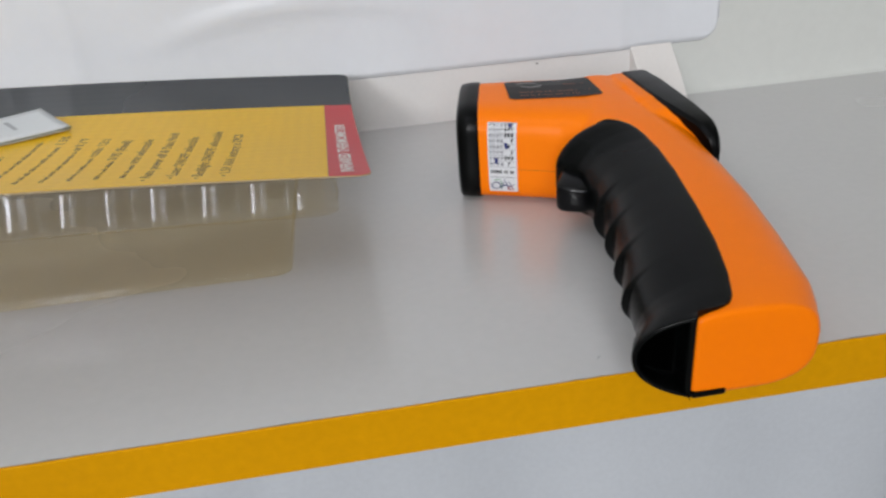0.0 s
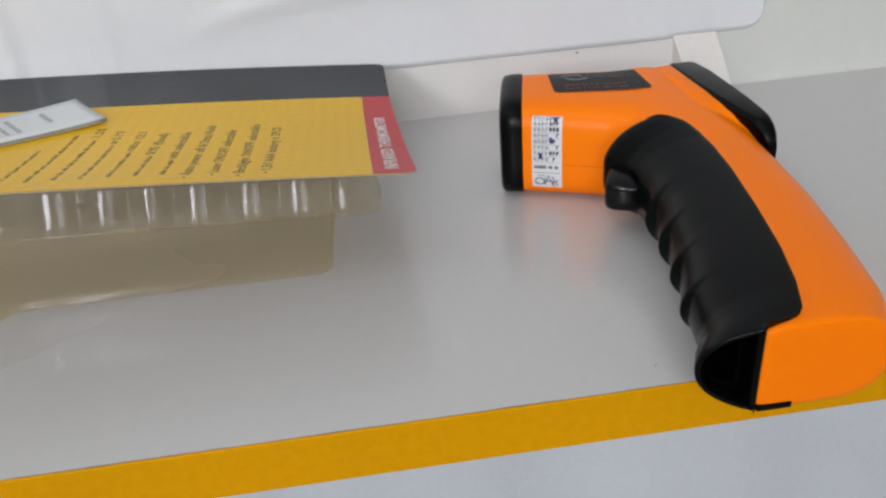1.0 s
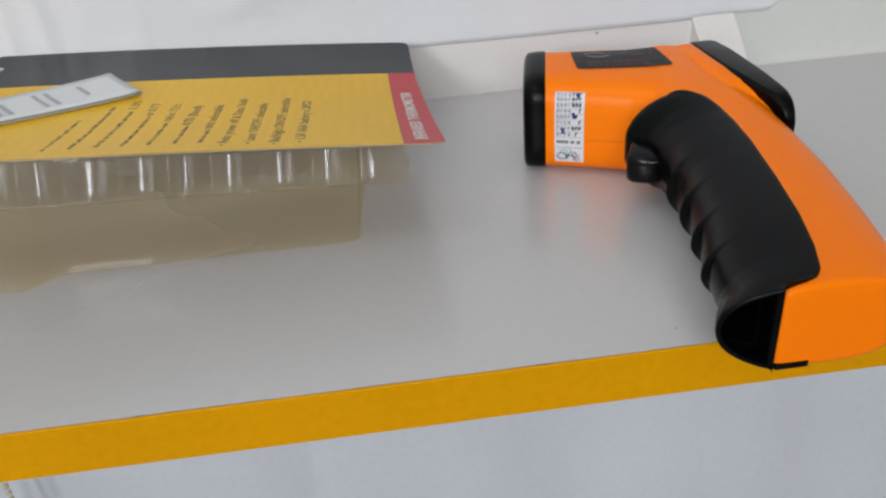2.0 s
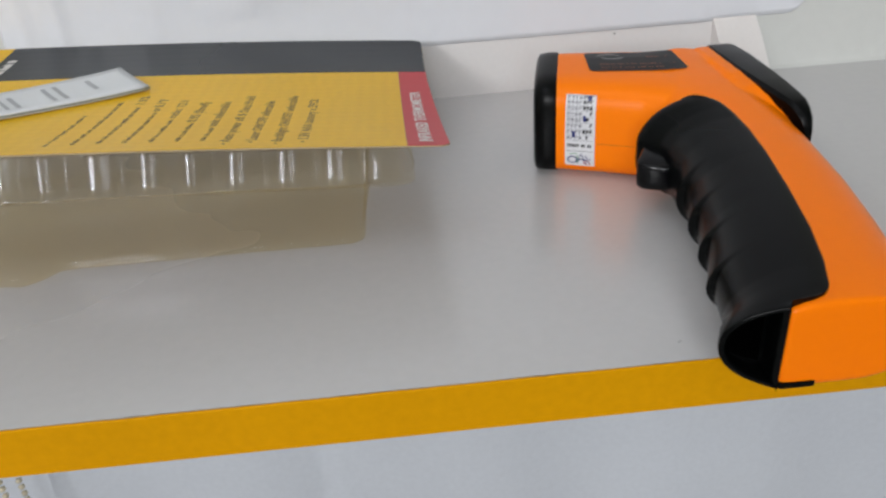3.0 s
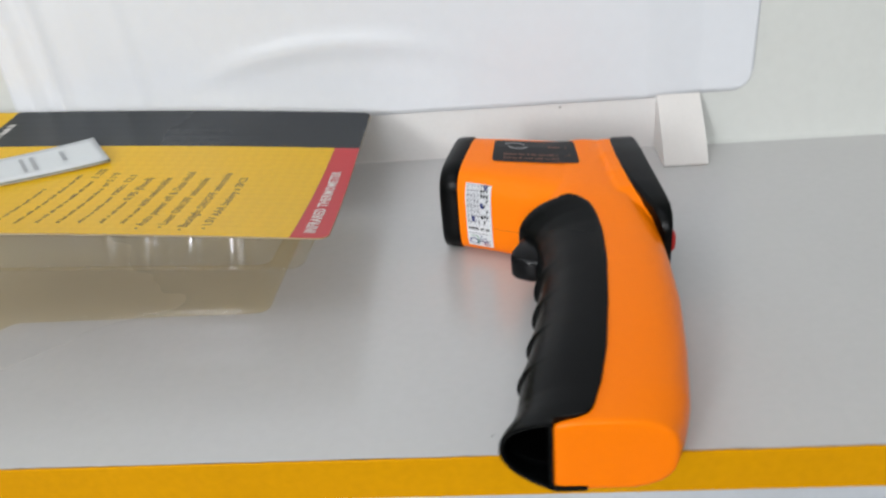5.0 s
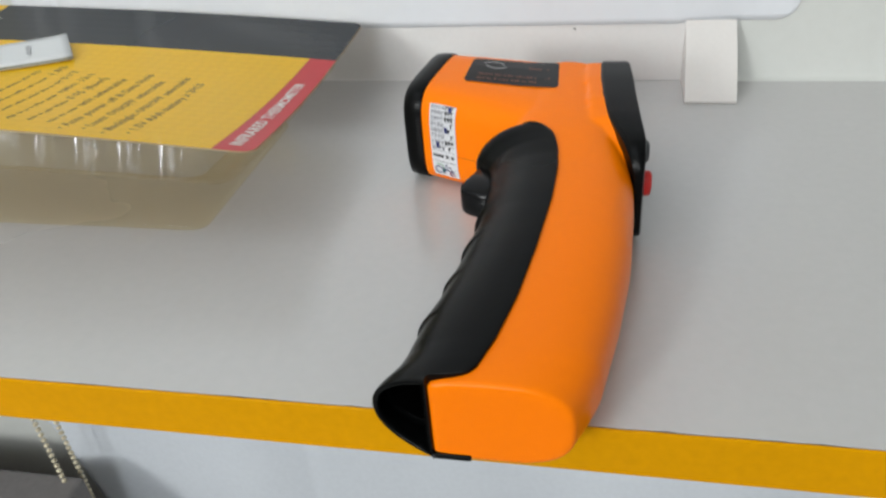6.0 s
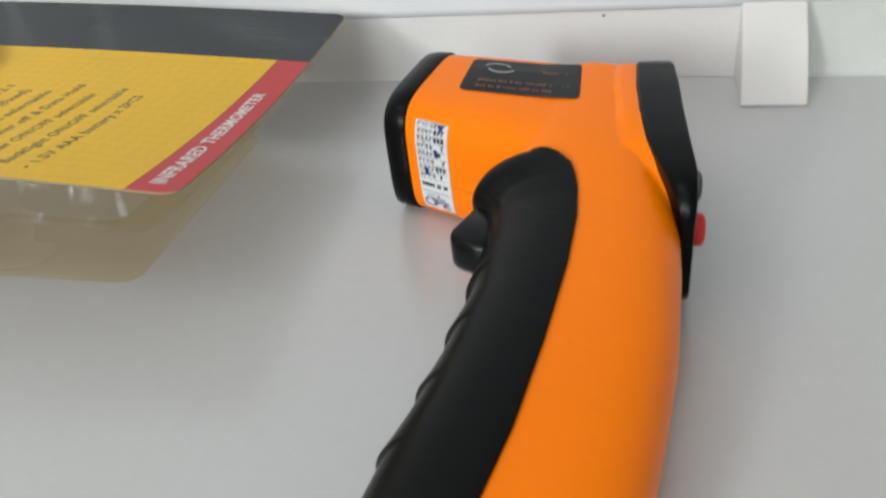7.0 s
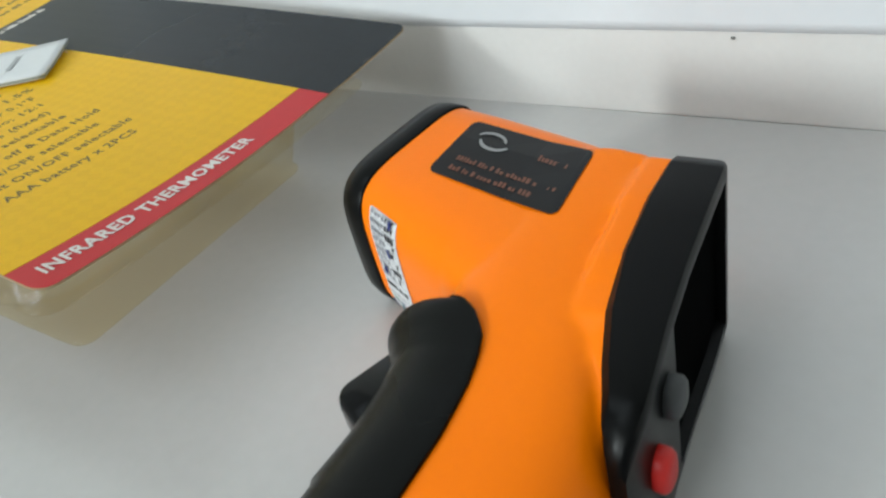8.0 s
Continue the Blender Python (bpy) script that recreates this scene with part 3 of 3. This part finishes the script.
        for a in (6.7, 8.1, 9.5):
            if rng.random() < 0.45:
                bold += [(a, a + 0.45, z, z + 1.7), (a + 0.45, a + 1.0, z + rng.choice((0, 0.6, 1.1)), z + 1.7)]
        bars("print_line", INK_SOFT, small)
        bars("rule", INK_SOFT, [(0.0, 11.2, z - 0.62, z - 0.48)])
        if bold:
            bars("print_line", INK, bold)
    bars("print_line", INK, [(0.4 + 0.85 * k, 1.0 + 0.85 * k, 15.0, 16.4) for k in range(12) if k not in (6, 9)])
    for z in (13.0, 39.0):
        tag(0, 11.2, z, z + 0.25, "print_bar", INK_SOFT, sticker, offset=0.0004, nx=5, nz=1)
    def stroke(points, width, mat, name="ink_mark"):
        bm, prev = bmesh.new(), None
        for i, (a, z) in enumerate(points):
            b, c = points[max(0, i - 1)], points[min(len(points) - 1, i + 1)]
            dx, dz = c[0] - b[0], c[1] - b[1]
            k = width / 2 / (math.hypot(dx, dz) or 1)
            pair = [bm.verts.new(side(a - dz * k, z + dx * k)), bm.verts.new(side(a + dz * k, z - dx * k))]
            if prev:
                bm.faces.new((prev[0], pair[0], pair[1], prev[1]))
            prev = pair
        wrap(part(name, bm, mat, sticker), housing, 0.0006)
    for a, z in ((9.2, 37.4), (7.4, 27.9), (3.0, 20.8)):
        stroke([(a + 0.1 * math.sin(k), z - 1.3 + 0.52 * k) for k in range(6)], 1.3, INK_BLUE)
    stroke([(2.6 + 1.9 * math.cos(radians(q)), 8.9 + 1.7 * math.sin(radians(q))) for q in range(0, 361, 24)], 0.45, INK_BLUE)
    stroke([(1.6, 11.8), (4.4, 12.0), (4.9, 9.8), (4.6, 7.4)], 0.35, INK_GREEN)
    stroke([(4.6, 7.0), (5.6, 9.6), (6.4, 12.4), (7.2, 9.5), (8.6, 6.4)], 0.4, INK_BLUE)
    stroke([(5.2, 9.0), (7.0, 9.2), (9.6, 8.4)], 0.35, INK_BLUE)
    stroke([(7.4, 7.2), (8.8, 8.8), (10.2, 7.0), (8.4, 6.4), (7.6, 8.2)], 0.5, INK_RED)
    stroke([(8.0, 11.2), (9.2, 9.0), (10.4, 9.8)], 0.35, INK_BLUE)


build_thermometer()


# ---- blister pack ----
CARD_POSE = pose(-0.05843, 0.07572, 0.03899, -1.95, 4.89, -0.38)
STRETCH = 1.026


def bow(x, y):
    """Height of the warped card over its own plane, in metres; x and y in the card's axes."""
    return -0.1046 * x * x + 0.798 * (y / STRETCH - 0.076) ** 2


def bend(me):
    for v in me.vertices:
        v.co.y *= STRETCH
        v.co.z += bow(v.co.x, v.co.y)
        v.co.x += 0.012 * max(0.0, 0.125 - v.co.y) * max(0.0, 1 + v.co.x / 0.1)
        v.co.x += 0.0022 * max(0.0, 1 - v.co.y / 0.1) * min(1.0, max(0.0, 1 + (v.co.x - 0.0015) / 0.013))


def words(text, size, at, mat, parent, spin=90, name="lettering", shear=0.0, fit_to=None, bold=0.0):
    """Lettering as a thin mesh in the parent's own axes."""
    cu = bpy.data.curves.new("letters", "FONT")
    cu.body, cu.size, cu.shear, cu.extrude, cu.resolution_u, cu.offset, cu.space_character = text, size, shear, 0.00003, 2, bold, 1.09
    tmp = new("letters", cu)
    me = bpy.data.meshes.new_from_object(tmp.evaluated_get(bpy.context.evaluated_depsgraph_get()))
    bpy.data.objects.remove(tmp)
    xs = [v.co.x for v in me.vertices]
    k = fit_to / (max(xs) - min(xs)) if fit_to else 1.0
    me.transform(pose(*at, 0, 0, spin) @ Matrix.Diagonal((k, 1, 1, 1)))
    bend(me)
    me.materials.append(mat)
    ob = new(name, me)
    ob.parent = parent
    return ob


def card_piece(name, pts, mat, parent, z=0.0, thick=0.00012, label=""):
    bm = prism([(x * MM, y * MM) for x, y in pts], z, z + thick)
    for k, lo, hi, step in ((0, -0.27, 0, 0.012), (1, 0, 0.152, 0.008)):
        a, b = min(v.co[k] for v in bm.verts), max(v.co[k] for v in bm.verts)
        for i in range(int((hi - lo) / step) + 1):
            q = lo + step * i
            if a < q < b:
                cut, way = [0, 0, 0], [0, 0, 0]
                cut[k], way[k] = q, 1
                bmesh.ops.bisect_plane(bm, geom=bm.verts[:] + bm.edges[:] + bm.faces[:], plane_co=cut, plane_no=way)
    ob = part(name, bm, mat, parent, label)
    bend(ob.data)
    return ob


def scribble(x, y0, y1, mat, parent, rng, high=1.9, name="print_bar"):
    """A line of print that cannot be read: short bars in words, along the card's y axis."""
    bm, y = bmesh.new(), y0
    while y < y1:
        for _ in range(rng.randint(2, 8)):
            w, h = rng.uniform(0.5, 0.95), high * rng.choice((0.62, 0.62, 0.9, 1.0))
            if y + w > y1:
                break
            box((x - h) * MM, x * MM, y * MM, (y + w) * MM, 0.00014, 0.00020, bm)
            y += w + 0.35
        y += 1.4
    ob = part(name, bm, mat, parent)
    bend(ob.data)
    return ob


def build_blister():
    pack = thing("blister_pack", CARD_POSE, "empty blister pack, yellow and charcoal card over clear plastic", "packaging")
    card = card_piece("card", rounded(-272, 0, 0, 152.5, 4.5), CARD_BACK, pack, -0.0005, 0.0005, "printed cardboard backing card")
    card_piece("yellow_field", [(-271.9, 0.5), (-13, 0.2), (-13, 106.5), (-206, 106.5), (-206, 152.2), (-267, 152.2), (-271.9, 148)], CARD_YELLOW, card, 0.00002, label="yellow printed field")
    band = [(-206, 106.7), (-0.1, 106.7)] + [p for p in rounded(-272, -0.1, 0, 152.4, 4.5) if p[0] > -10 and p[1] > 100] + [(-206, 152.4)]
    card_piece("charcoal_field", band, CARD_DARK, card, 0.00002, label="charcoal grey printed field")
    red = [p for p in rounded(-272, -0.1, 0.1, 152.4, 4.5) if p[0] > -10 and p[1] < 20]
    card_piece("red_field", [(-12.8, 106.5), (-12.8, 0.1)] + red + [(-0.1, 106.5)], CARD_RED, card, 0.00002, label="red printed stripe")
    card_piece("red_patch", rounded(-228, -207, 92, 105, 1), CARD_RED, card, 0.00016)
    words("INFRARED THERMOMETER", 0.0057, (-0.0051, 0.0050, 0.00032), PRINT_WHITE, card, fit_to=0.0712, bold=0.00014)
    rng = random.Random(11)
    lines = ["1.5V AAA battery x 2PCS", "Backlight ON/OFF selectable", "Laser ON/OFF selectable", "Auto power off & Data Hold", "unit selectable", "0.95 (fixed)", "ratio: 12:1", "or 0.1\u00b0F", "1.5%"]
    ends = [66.5, 72.5, 66, 73.5, 66, 66, 69, 72, 76]
    longs = [56, 64, 55, 64, 34, 27, 24, 17, 11]
    for i, (text, end, long) in enumerate(zip(lines, ends, longs)):
        x = -47.5 - 9.0 * i
        words(text, 0.0052, (x * MM, (end - long) * MM, 0.00016), PRINT_BROWN, card, fit_to=long * MM, bold=0.00009)
        if i > 3:
            scribble(x, 12, end - long - 2, PRINT_BROWN, card, rng, 1.8)
        else:
            card_piece("bullet", rounded(x - 2.2, x - 1.0, end - long - 3.4, end - long - 2.2, 0.4, 2), PRINT_BROWN, card, 0.00014, 0.00006)
    for i, (a, b) in enumerate(((11, 70), (10, 52))):
        x = -47.5 - 9.0 * (9 + i)
        scribble(x, a, b, PRINT_BROWN, card, rng, 1.8)
    scribble(-198.5, 112, 136, PRINT_WHITE, card, rng, 4.6)
    for x in (-222, -232):
        scribble(x, 112, 147, PRINT_BROWN, card, rng, 4.0)
    build_tray(pack)


def build_tray(pack):
    """Clear tray under the card: a flange, a fluted upper wall, a ledge and a lower well."""
    def outline(inset, r, x0=-255, x1=-9, y0=2, y1=140, flute=0.0):
        pts = []
        x0, x1, y0, y1 = x0 + inset, x1 - inset, y0 + inset, y1 - inset
        for cx, cy, a0 in ((x1 - r, y1 - r, 0), (x0 + r, y1 - r, 90), (x0 + r, y0 + r, 180), (x1 - r, y0 + r, 270)):
            for i in range(9):
                a = radians(a0 + 90 * i / 8)
                pts.append((cx + r * math.cos(a), cy + r * math.sin(a)))
            nxt = {0: (x0 + r, y1), 90: (x0, y0 + r), 180: (x1 - r, y0), 270: (x1, y1 - r)}[a0]
            a, b = pts[-1], nxt
            m = {180: 420, 270: 140}.get(a0, 40)
            for i in range(1, m):
                k = i / m
                x, y = a[0] + (b[0] - a[0]) * k, a[1] + (b[1] - a[1]) * k
                if a0 == 180 and flute:
                    q = (x + 300 + 4 * noise.noise((x * 0.03, 0.3, 4.1))) / 17.0 % 1.0 - 0.5
                    y -= flute * (1 - 4 * q * q) * (0.7 + 0.45 * noise.noise((math.floor((x + 300) / 17.0) * 0.73, 5.2, 1.1)))
                if a0 == 270 and flute:
                    q = (y - 12) / 27.0 % 1.0 - 0.5
                    x += 0.9 * flute * (1 - 4 * q * q)
                pts.append((x, y))
        return pts
    def floor_z(x, y):
        # height of the shelf in the card's tilted axes
        m = CARD_POSE
        return (0.0004 - m[2][3] - m[2][0] * x * MM - m[2][1] * y * MM) / m[2][2]
    def ring(pts, k):
        # k: 0 at the card, 1 on the shelf
        pts = [(x, y + 3.2 * k * (noise.noise((x * 0.09, y * 0.05, 9 * k)) - 0.8 * abs(noise.noise((x * 0.05 + 0.4 * k, 3.3, 4 * k)))) * min(1, max(0.08, (-140 - x) / 12))) for x, y in pts]
        return [(x * MM, y * MM, (1 - k) * (bow(x * MM, y * MM) - 0.0007) + k * floor_z(x, y)) for x, y in pts]
    rings = [ring(outline(0.4, 8, y0=-2.6), 0.0), ring(outline(6.0, 8), 0.012)]
    for i in range(9):
        k = i / 8
        rings.append(ring(outline(6.4 - 4.6 * k, 8, flute=3.0), 0.02 + 0.29 * k))
    rings += [ring(outline(1.3, 8, flute=1.2), 0.318), ring(outline(-0.2, 8), 0.328), ring(outline(-0.5, 8), 0.338), ring(outline(0.4, 8), 0.348), ring(outline(5.0, 7), 0.36)]
    tray = part("tray", loft(rings, caps=False), CLEAR, pack, "clear plastic blister tray", smooth=True)
    # lower well with a step in its front wall
    def well(inset, r):
        pts = outline(inset, r, x0=-250, x1=-24, y0=10, y1=120)
        out = []
        for x, y in pts:
            if y < 60:
                y -= 8.5 / (1 + math.exp((x + 147) / 1.6))
            out.append((x, y))
        return out
    rings = [ring(outline(5.0, 7), 0.36), ring(well(0.2, 6), 0.385), ring(well(1.2, 6), 0.44), ring(well(2.0, 6), 0.55), ring(well(2.9, 6), 0.67), ring(well(3.8, 6), 0.8), ring(well(4.8, 6), 0.91), ring(well(4.9, 6), 0.935), ring(well(4.2, 6), 0.955), ring(well(3.6, 6), 0.966), ring(well(3.7, 6), 0.982), ring(well(5.0, 6), 0.994), ring(well(8.5, 5), 1.0)]
    part("well", loft(rings, caps=False), SHADED_CLEAR, tray, "clear plastic well, a little creased", smooth=True)
    bm = bmesh.new()
    bm.faces.new([bm.verts.new(p) for p in ring(well(8.5, 5), 1.0)])
    part("well_floor", bm, SHADED_CLEAR, tray)
    for ob in [tray] + list(tray.children):
        ob.visible_shadow = False


def build_leaflet():
    """Folded white leaflet lying askew on the card."""
    ob = thing("leaflet", CARD_POSE, "folded white instruction leaflet lying on the card", "leaflet")
    ca, sa = math.cos(radians(37)), math.sin(radians(37))
    def on_card(x, y, z):
        px, py = -122.0 + x * ca - y * sa, 86.0 + x * sa + y * ca
        return (px * MM, py * MM, bow(px * MM, py * MM) + z * MM)
    for k, (dx, dy) in enumerate(((0, 0), (0.6, -0.5), (-0.4, 0.3), (0.3, 0.0))):
        def f(u, v):
            return on_card(-118 + dx + 118 * u, dy + 32 * v, 0.6 * k + 0.3 + 1.6 * (1 - u) ** 2 + 0.8 * u ** 6 + 1.0 * v * v)
        page = part("page", grid(30, 6, f), LEAFLET_EDGE if k == 1 else LEAFLET, ob, smooth=True)
        m = page.modifiers.new("thickness", "SOLIDIFY")
        m.thickness = 0.0005
    def lay(x0, x1, y0, y1, name, mat):
        def f(u, v):
            x, y = x0 + (x1 - x0) * u, y0 + (y1 - y0) * v
            return on_card(x, y, 2.45 + 1.6 * (x / 118) ** 2 + 1.0 * (y / 32) ** 2 + 0.8 * (1 + x / 118) ** 6)
        part(name, grid(4, 6, f), mat, ob)
    for x0, x1, y0, y1 in ((-19, -17, 11, 24), (-33, -31, 6, 25), (-37.5, -35.8, 6, 25), (-52, -50, 5, 22), (-56, -54.4, 5, 20)):
        lay(x0, x1, y0, y1, "print_bar", PRINT_PALE)
    lay(-92, -78, 8, 22, "print_block", INK)


build_blister()
build_leaflet()
